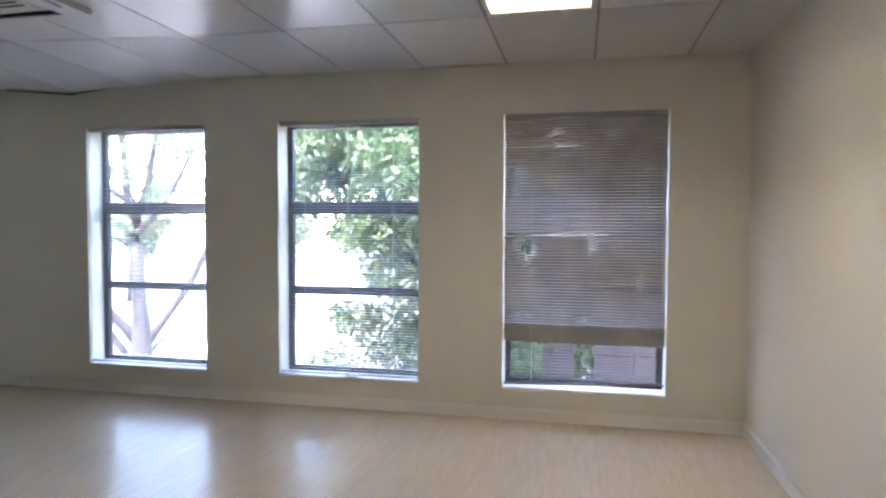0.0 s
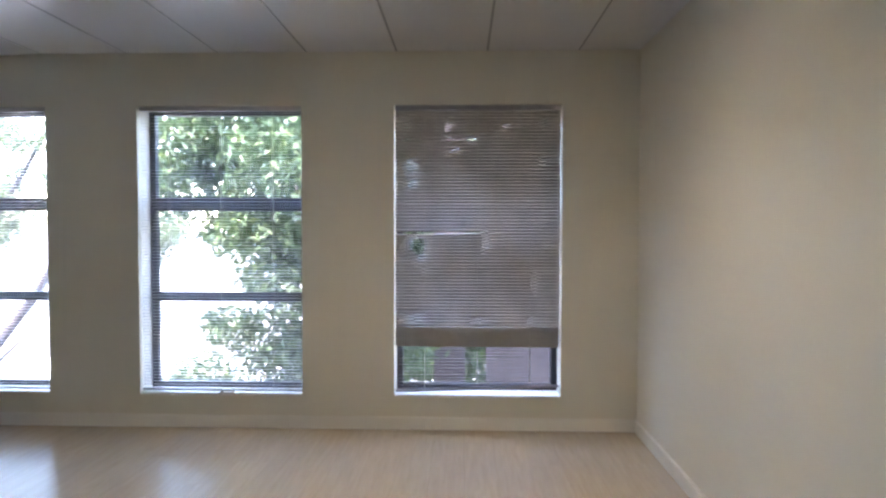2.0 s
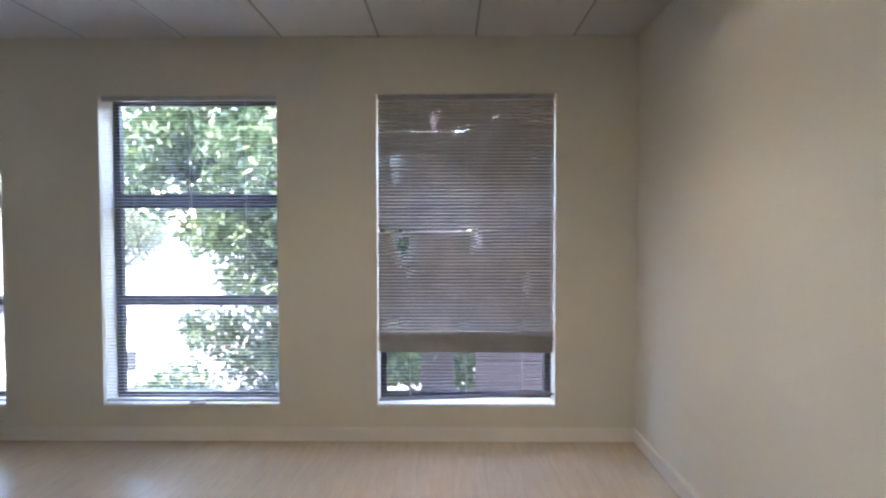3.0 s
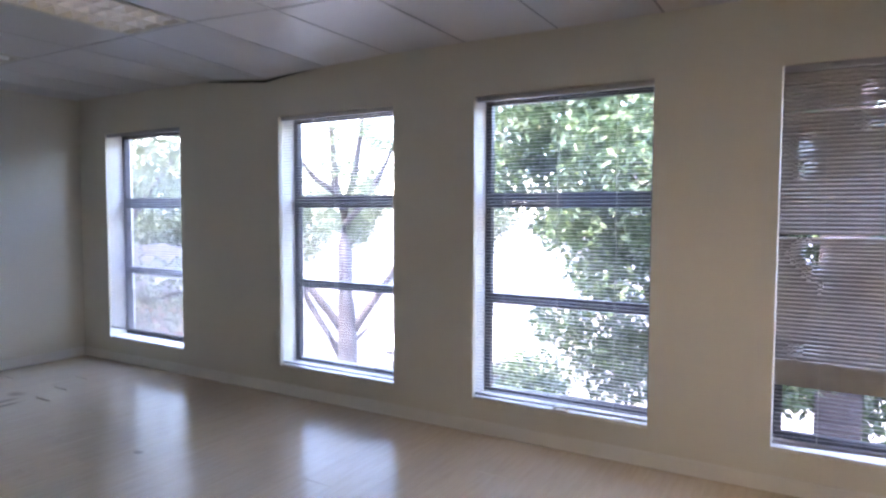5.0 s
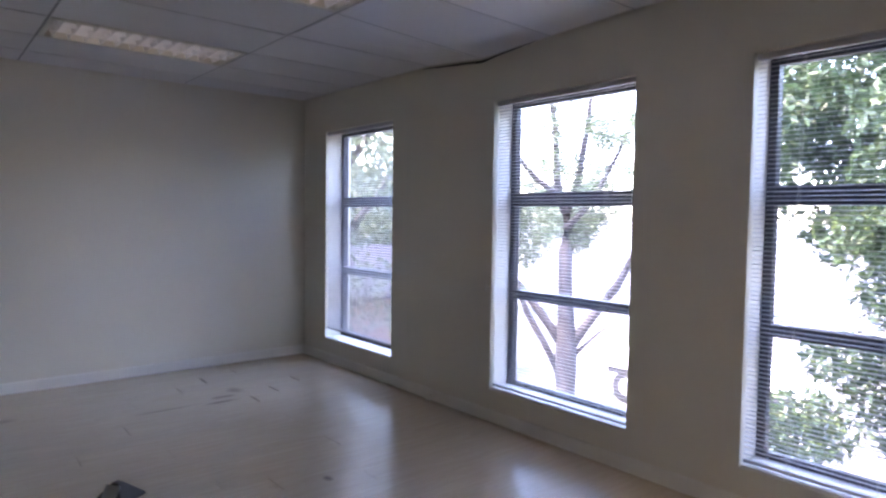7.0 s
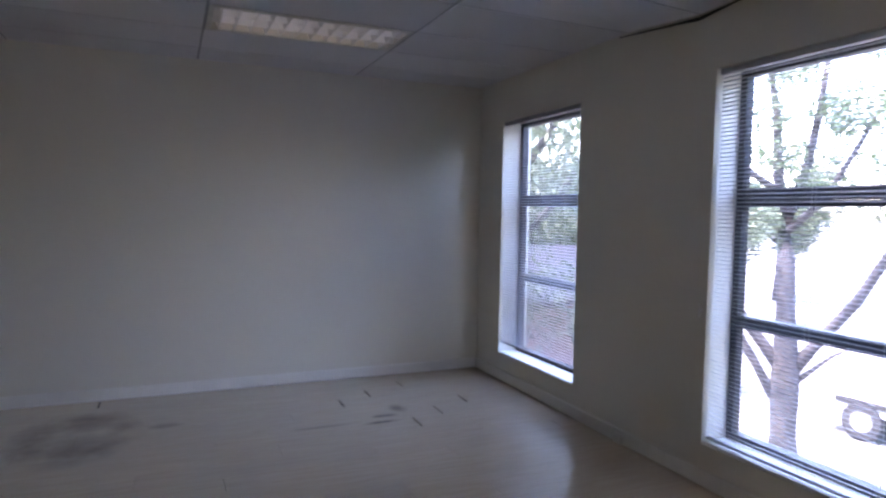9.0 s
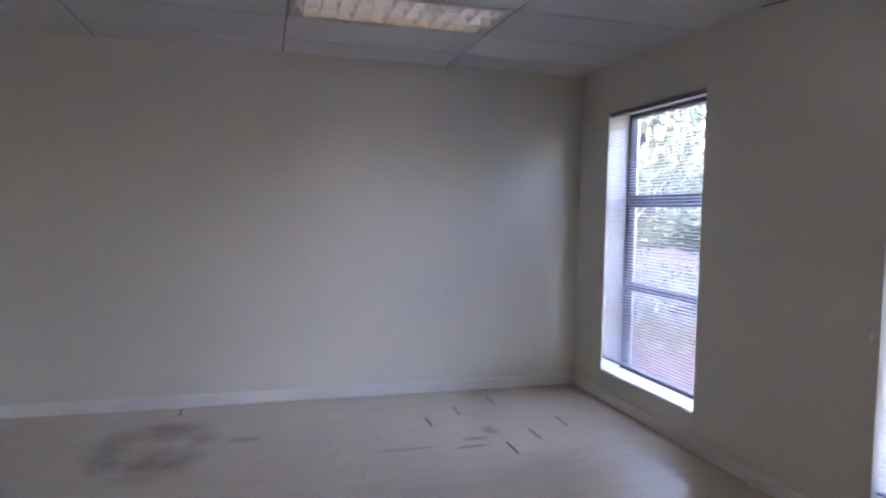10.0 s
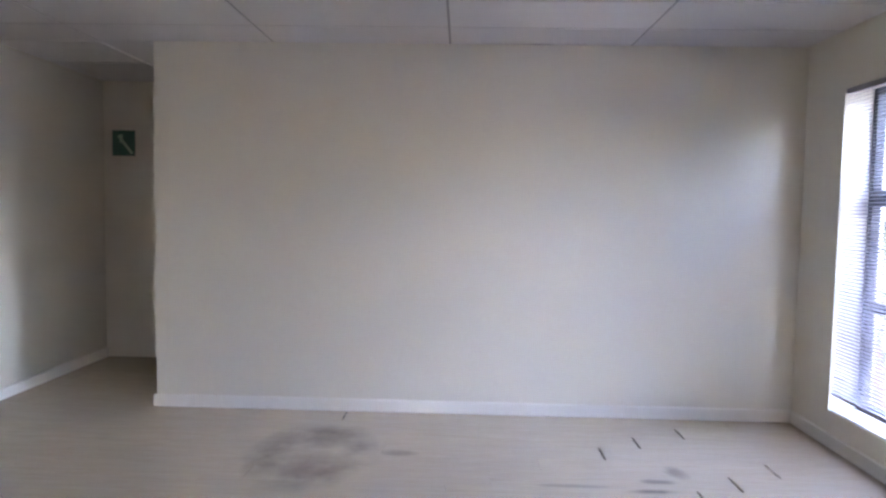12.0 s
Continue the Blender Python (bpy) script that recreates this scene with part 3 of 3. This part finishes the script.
def stay_handle():
    o = blank("window_handle", pose(-1.765, WIN_Y + 0.012, SILL + 0.0125), "small pale metal stay handle on the sill", "window handle")
    bm = bmesh.new()
    box(bm, -0.055, 0.055, -0.012, 0.012, 0.0, 0.008, bevel=0.003)
    part("base", bm, ACWHITE, o)
    bm = bmesh.new()
    tube(bm, [(-0.04, 0, 0.012), (-0.01, 0, 0.022), (0.03, -0.006, 0.024), (0.06, -0.012, 0.018)], [0.007, 0.008, 0.007, 0.005], 8)
    part("lever", bm, ACWHITE, o)


stay_handle()


def cleat(x, z):
    o = blank("cord_cleat", pose(x, WIN_Y, z), "small plastic blind cord cleat on the wall", "cleat")
    bm = bmesh.new()
    box(bm, -0.008, 0.008, -0.014, 0.0, -0.01, 0.01, bevel=0.002)
    part("base", bm, ACWHITE, o)
    bm = bmesh.new()
    tube(bm, [(0, -0.018, -0.035), (0, -0.014, 0), (0, -0.018, 0.035)], [0.004, 0.006, 0.004], 6)
    part("horn", bm, ACWHITE, o)


cleat(-4.105, 0.92)

bm = bmesh.new()
box(bm, -0.035, 0.035, -0.022, 0.0, 0.0, 0.05, bevel=0.004)
jb = tagged(new("cable_cover", mesh_of("cable_cover", bm, SKIRT)), "small cream cable cover on the skirting", "cable cover")
jb.matrix_basis = pose(-4.70, WIN_Y - 0.0185, 0.0)


# ---- outside ----
bm = bmesh.new()
bmesh.ops.create_grid(bm, x_segments=4, y_segments=4, size=900)
bmesh.ops.translate(bm, verts=bm.verts, vec=(0, 0, GROUND))
solid("ground", bm, SAND, label="pale sunlit concrete and sandy ground", category="ground")


def leaves_mesh(name, clumps, count, size, mat, seed):
    """Many small folded leaves gathered in clumps: (centre, radius)."""
    r = np.random.RandomState(seed)
    verts, faces = [], []
    wts = np.array([c[1] ** 2 for c in clumps])
    pick = r.choice(len(clumps), count, p=wts / wts.sum())
    for k in pick:
        c, rad = clumps[k]
        d = r.normal(size=3)
        d /= np.linalg.norm(d)
        p = np.array(c) + d * rad * r.uniform(0.25, 1.0) ** 0.6 * np.array((1, 1, 0.75))
        a = r.normal(size=3)
        a[2] -= 0.5
        a /= np.linalg.norm(a)
        b = np.cross(a, r.normal(size=3))
        b /= np.linalg.norm(b)
        n = np.cross(a, b)
        s = size * r.uniform(0.6, 1.3)
        i = len(verts)
        verts += [tuple(p - a * s), tuple(p + b * s * 0.42 + n * s * 0.12), tuple(p + a * s), tuple(p - b * s * 0.42 + n * s * 0.12)]
        faces += [(i, i + 1, i + 2), (i, i + 2, i + 3)]
    me = bpy.data.meshes.new(name)
    me.from_pydata(verts, [], faces)
    me.materials.append(mat)
    return me


def limb(bm, start, direction, length, r0, r1, bend, rnd, seg=8):
    p, d = Vector(start), Vector(direction).normalized()
    pts, rad = [p.copy()], [r0]
    n = 6
    for k in range(n):
        d = (d + Vector((rnd.uniform(-1, 1), rnd.uniform(-1, 1), rnd.uniform(-0.4, 0.8))) * bend).normalized()
        p = p + d * length / n
        pts.append(p.copy())
        rad.append(r0 + (r1 - r0) * (k + 1) / n)
    tube(bm, pts, rad, seg)
    return pts


def leafy_tree():
    """The near tree, whose crown fills the third window."""
    x, y = -1.05, 8.7
    o = blank("tree", pose(x, y, GROUND), "leafy green tree close to the windows", "tree")
    rnd = random.Random(4)
    bm = bmesh.new()
    tube(bm, [(0, 0, -0.2), (0.03, 0, 1.2), (-0.05, 0.02, 2.6), (0, 0, 3.6), (0.05, 0.0, 5.2)], [0.22, 0.17, 0.14, 0.12, 0.06], 12)
    tips = []
    for k in range(16):
        a = k * 2.4
        h = 2.6 + 2.4 * (k / 16)
        pts = limb(bm, (0, 0, h), (math.cos(a), math.sin(a), 0.35), rnd.uniform(1.5, 2.4), 0.055, 0.012, 0.22, rnd, 6)
        tips += pts[2:]
    part("trunk", bm, BARK, o)
    clumps = [(tuple(p), rnd.uniform(0.3, 0.5)) for p in tips]
    # hanging sprays on the side of the windows
    for cx, cz, rr in ((-2.3, 5.6, 0.55), (-1.7, 5.9, 0.6), (-2.5, 5.1, 0.45), (-1.6, 5.1, 0.5), (-0.9, 5.4, 0.6), (-1.9, 4.5, 0.38), (-1.2, 4.5, 0.55),
                       (-0.8, 3.9, 0.5), (-1.4, 3.9, 0.35), (-1.3, 3.1, 0.5), (-1.9, 2.75, 0.42), (-0.8, 3.1, 0.45), (-2.1, 2.5, 0.3),
                       (-2.2, 6.3, 0.6), (-1.3, 6.5, 0.7), (-0.5, 6.2, 0.7), (-2.6, 5.6, 0.5), (-2.2, 5.0, 0.5), (-0.4, 5.4, 0.6), (-0.4, 4.4, 0.6), (-0.1, 3.5, 0.5),
                       (-2.05, 5.45, 0.5), (-1.0, 5.8, 0.6), (-1.5, 5.6, 0.6), (-1.05, 4.9, 0.5), (0.8, 3.6, 0.5), (0.5, 3.0, 0.5), (1.0, 5.2, 0.6), (-1.75, 3.3, 0.35), (-1.1, 2.75, 0.5),
                       (0.9, 3.0, 0.5), (1.4, 3.2, 0.5), (1.3, 3.9, 0.5), (1.5, 2.6, 0.5), (1.2, 4.8, 0.6)):
        clumps.append(((cx - 0.25, rnd.uniform(-0.9, 0.3), cz), rr * 1.15))
    c = part("crown", leaves_mesh("crown", clumps, 64000, 0.058, LEAF_A, 3), None, o, "dense green leaves")
    tagged(c, kind="stuff")


leafy_tree()


def forked_tree():
    """A grey tree with a low fork, thinly leaved."""
    o = blank("tree", pose(-8.22, 10.92, GROUND), "grey forked tree with thin sparse leaves", "tree")
    rnd = random.Random(9)
    bm = bmesh.new()
    f = 2.35
    R = Vector((0.80, 0.60, 0)).normalized()
    # trunk and leader
    tube(bm, [(0, 0, -0.2), (0.02, 0, 0.9), (0, 0, 1.8), (0.0, 0, f), (-0.04, 0, 3.1), (-0.08, 0, 4.0), (-0.06, 0, 4.8)], [0.27, 0.23, 0.2, 0.19, 0.135, 0.125, 0.12], 14)

    def arm(pts, radii):
        tube(bm, [(R.x * a, R.y * a, z) for a, z in pts], radii, 9)
    arm([(0.02, f - 0.15), (0.35, f + 0.35), (0.85, f + 1.05), (1.3, f + 1.95), (1.55, f + 3.2)], [0.11, 0.085, 0.075, 0.065, 0.03])
    arm([(-0.02, f - 0.1), (-0.3, f + 0.3), (-0.75, f + 0.9), (-1.15, f + 1.3), (-1.7, f + 2.3)], [0.1, 0.085, 0.08, 0.06, 0.03])
    arm([(-0.05, f - 0.65), (-0.35, f - 0.1), (-0.7, f + 0.5), (-0.95, f + 1.1), (-1.2, f + 2.0)], [0.085, 0.065, 0.06, 0.05, 0.025])
    arm([(0.1, f - 0.25), (0.35, f + 0.0), (0.6, f + 0.25), (0.85, f + 0.4)], [0.05, 0.03, 0.022, 0.012])
    arm([(-0.06, 4.7), (-0.22, 5.2), (-0.28, 6.2), (-0.5, 7.4)], [0.09, 0.08, 0.06, 0.03])
    arm([(-0.06, 4.7), (0.14, 5.3), (0.28, 6.2), (0.4, 7.4)], [0.08, 0.07, 0.055, 0.03])
    arm([(-0.06, 4.4), (0.4, 4.9), (0.8, 5.7), (1.2, 6.6)], [0.06, 0.05, 0.04, 0.02])
    arm([(-0.06, 4.9), (-0.6, 5.3), (-1.1, 5.9), (-1.6, 6.9)], [0.06, 0.05, 0.04, 0.02])
    part("trunk", bm, BARK, o)
    clumps = []
    for k in range(64):
        a = rnd.uniform(-2.4, 2.4)
        z = rnd.uniform(5.0, 8.0)
        clumps.append(((R.x * a + rnd.uniform(-0.5, 0.5), R.y * a + rnd.uniform(-0.8, 0.8), z), rnd.uniform(0.22, 0.45)))
    for a, z, rr in ((1.5, 4.6, 0.35), (1.75, 4.3, 0.3), (1.1, 4.8, 0.35), (-1.4, 5.2, 0.3), (-1.6, 4.4, 0.22)):
        clumps.append(((R.x * a, R.y * a, z), rr))
    c = part("crown", leaves_mesh("crown", clumps, 10000, 0.05, LEAF_B, 8), None, o, "sparse grey-green leaves")
    tagged(c, kind="stuff")


forked_tree()


def far_tree(m, seed, label="distant grey-green tree beyond the yard", group="far trees", leaf=0.1, count=10000):
    o = blank("tree", m, label, "tree", group)
    rnd = random.Random(seed)
    bm = bmesh.new()
    tube(bm, [(0, 0, -0.2), (0.1, 0, 1.5), (0, 0.1, 3.2), (0.1, 0, 5.0)], [0.3, 0.22, 0.16, 0.07], 8)
    tips = []
    for k in range(9):
        a = k * 2.4
        tips += limb(bm, (0, 0, 2.0 + 0.3 * k), (math.cos(a), math.sin(a), 0.6), rnd.uniform(2.0, 3.2), 0.09, 0.02, 0.2, rnd, 5)[2:]
    part("trunk", bm, BARK, o)
    clumps = [(tuple(p), rnd.uniform(0.5, 0.95)) for p in tips]
    c = part("crown", leaves_mesh("crown", clumps, count, leaf, LEAF_FAR, seed), None, o)
    tagged(c, kind="stuff")
    return o


t1 = far_tree(pose(-19.5, 17.0, GROUND, 0, 0, 0), 21)
t2 = far_tree(pose(-24.5, 12.0, GROUND, 0, 0, 40), 22)
far_tree(pose(-11.8, 7.7, GROUND, 0, 0, 20), 25, "thin green tree in the yard before the low house", "", 0.06, 11000).scale = (1.3, 1.3, 1.3)
rnd = random.Random(5)
for k, (x, y, s) in enumerate(((-22, 24, 1.0), (-16, 31, 1.1), (-30, 19, 1.2), (-33, 27, 1.1), (-9, 34, 1.1), (-3, 36, 1.15), (4, 33, 1.0), (10, 30, 1.0), (-26, 33, 1.2), (-22.5, 9.5, 1.0), (-38, 14, 1.2), (-21, 14.2, 1.0), (-23.5, 17, 1.2), (-26.5, 14.5, 1.3))):
    c = copy_thing((t1, t2)[k % 2], pose(x, y, GROUND, 0, 0, rnd.uniform(0, 360)))
    c.scale = (s, s, s)


def house():
    """The low terracotta house across the yard."""
    o = blank("house", pose(-17.0, 10.5, GROUND), "low terracotta plastered house with a grey roof", "house")
    bm = bmesh.new()
    box(bm, -3.0, 3.0, -5.0, 4.6, 0, 2.55)
    part("wall", bm, PINK, o)
    bm = bmesh.new()
    vs = [bm.verts.new(p) for p in ((-3.4, -5.4, 2.55), (3.4, -5.4, 2.55), (3.4, 5.0, 2.55), (-3.4, 5.0, 2.55), (0, -3.2, 3.7), (0, 2.8, 3.7))]
    for f in ((0, 1, 4), (1, 2, 5, 4), (2, 3, 5), (3, 0, 4, 5), (3, 2, 1, 0)):
        bm.faces.new([vs[k] for k in f])
    part("roof", bm, ROOF, o)
    for yy in (-3.0, 2.4):
        bm = bmesh.new()
        box(bm, 3.001, 3.05, yy - 0.55, yy + 0.55, 0.95, 2.1, bevel=0.01)
        w = part("window", bm, BRONZE, o)
        bm = bmesh.new()
        box(bm, 3.051, 3.056, yy - 0.48, yy + 0.48, 1.02, 2.03)
        part("pane", bm, CARGLASS, w)


house()


def pickup():
    o = blank("pickup_truck", pose(-8.5, 16.6, GROUND, 0, 0, 8), "white pickup truck parked in the yard", "vehicle")
    bm = bmesh.new()
    side = [(-2.5, 0.55), (2.4, 0.5), (2.5, 0.95), (1.3, 1.1), (0.75, 1.72), (-0.75, 1.74), (-0.9, 1.12), (-2.5, 1.1)]
    e = [[bm.verts.new((x, s * 0.85, z)) for x, z in side] for s in (-1, 1)]
    n = len(side)
    for k in range(n):
        bm.faces.new((e[0][k], e[0][(k + 1) % n], e[1][(k + 1) % n], e[1][k]))
    bm.faces.new(e[0][::-1])
    bm.faces.new(e[1])
    bmesh.ops.bevel(bm, geom=list(bm.edges), offset=0.04, segments=2, affect="EDGES")
    body = part("body", bm, CARWHITE, o)
    bm = bmesh.new()
    box(bm, -0.65, 0.75, -0.857, -0.852, 1.16, 1.6)
    part("side_window", bm, CARGLASS, body)
    bm = bmesh.new()
    box(bm, -1.15, 1.1, -0.88, -0.853, 0.42, 0.78, bevel=0.02)
    part("side_step", bm, RUBBER, body, "black side step panel")
    for x in (-1.6, 1.55):
        bm = bmesh.new()
        box(bm, x - 0.55, x + 0.55, -0.90, -0.852, 0.72, 0.86, bevel=0.02)
        part("wheel_arch", bm, RUBBER, body, "black wheel arch trim")
        for s in (-1, 1):
            bm = bmesh.new()
            tube(bm, [(x, s * 0.66, 0.4), (x, s * 0.70, 0.4), (x, s * 0.88, 0.4), (x, s * 0.91, 0.4)], [0.36, 0.4, 0.4, 0.35], 24)
            w = part("wheel", bm, RUBBER, o, "black tyre with a pale rim")
            bm = bmesh.new()
            tube(bm, [(x, s * 0.905, 0.4), (x, s * 0.925, 0.4)], [0.23, 0.2], 18)
            part("rim", bm, RIM, w)


pickup()


def fence():
    o = blank("fence", pose(0, 9.9, GROUND), "white steel palisade fence along the yard", "fence")
    post = bmesh.new()
    box(post, -0.02, 0.02, -0.012, 0.012, 0.0, 1.25)
    bmesh.ops.bevel(post, geom=[e for e in post.edges if all(v.co.z > 1.2 for v in e.verts)], offset=0.008, segments=1, affect="EDGES")
    me = mesh_of("post", post, FENCE)
    for k in range(34):
        part("post", me, None, o).matrix_basis = pose(-7.2 + k * 0.19, 0, 0)
    for z in (0.25, 1.0):
        bm = bmesh.new()
        box(bm, -7.3, -0.8, 0.013, 0.04, z, z + 0.04)
        part("rail", bm, FENCE, o)


fence()

for k, z in enumerate((2.55, 2.85, 3.15)):
    bm = bmesh.new()
    a, b = Vector((-30, 4, z)), Vector((-12, 32, z + 1.2))
    tube(bm, [a.lerp(b, s / 16) - Vector((0, 0, 0.9 * math.sin(math.pi * s / 16) * 0.6)) for s in range(17)], [0.018] * 17, 5)
    tagged(new("overhead_cable", mesh_of("overhead_cable", bm, WIRE)), "black overhead cable strung across the yard", "cable", "overhead cables")


# ---- pieces: the block piers outside, then the floor planks ----
def block_wall(name, x0, x1, y, z1):
    bm = bmesh.new()
    box(bm, x0 + 0.006, x1 - 0.006, y + 0.006, y + 0.2, GROUND, z1 - 0.004)
    w = solid(name, bm, MORTAR, label="mauve facing-block wall just outside the window", category="wall")
    rows = int((z1 + 1.0) / 0.2)
    bw = 0.4
    for r in range(rows):
        z = z1 - 0.2 * (r + 1)
        x = x0 - (bw / 2 if r % 2 else 0)
        while x < x1 - 0.02:
            a, b = max(x, x0), min(x + bw, x1)
            if b - a > 0.05:
                bm = bmesh.new()
                box(bm, a + 0.005, b - 0.005, y - 0.004, y + 0.1, z + 0.005, z + 0.195)
                part("block", bm, MAUVE, w)
            x += bw
    return w


block_wall("wall_outside_1", -0.42, -0.13, 6.4, 3.2)
block_wall("wall_outside_2", 0.05, 2.2, 6.4, 3.2)


def floor():
    bm = bmesh.new()
    box(bm, PASS_X - 0.15, RIGHT_X + 0.15, BACK_Y - 0.15, WIN_Y, -0.2, -0.012)
    base = solid("floor", bm, GAPDARK, label="pale oak laminate planks with worn dark joints", category="floor")
    width, length = 0.188, 1.285
    known = {0: 1.904, 1: 4.095, 2: 3.77, 3: 3.52, 4: 4.41, 5: 4.13, 6: 3.898}
    rnd = random.Random(11)
    meshes = {}
    cols = []
    x0 = -6.73
    k = -8
    while x0 + k * width < RIGHT_X:
        cols.append(k)
        k += 1
    for k in cols:
        a, b = x0 + k * width, min(x0 + (k + 1) * width, RIGHT_X)
        if a < PASS_X:
            a = PASS_X
        if b - a < 0.02:
            continue
        joint = known.get(k, (k * 0.43 + rnd.uniform(-0.1, 0.1)) % length)
        top = WIN_Y if a > END_X - 0.05 else PASS_Y
        ends = [BACK_Y]
        y = joint - length * math.ceil((joint - BACK_Y) / length)
        while y < top:
            if y > BACK_Y + 0.05 and y < top - 0.05:
                ends.append(y)
            y += length
        ends.append(top)
        for p, q in zip(ends, ends[1:]):
            worn = any(abs(q - v) < 0.01 and kk == k for kk, v in known.items())
            g = 0.013 if worn else rnd.choice((0.0006, 0.0006, 0.0012, 0.003))
            side = rnd.choice((0.0002, 0.0002, 0.0004))
            key = (round(b - a, 4), round(q - p, 3), g, side)
            if key not in meshes:
                bm = bmesh.new()
                box(bm, side, b - a - side, 0, q - p - g, -0.011, 0)
                meshes[key] = mesh_of("plank", bm, LAM)
            part("plank", meshes[key], None, base).matrix_basis = pose(a, p, rnd.uniform(-0.0004, 0))


floor()
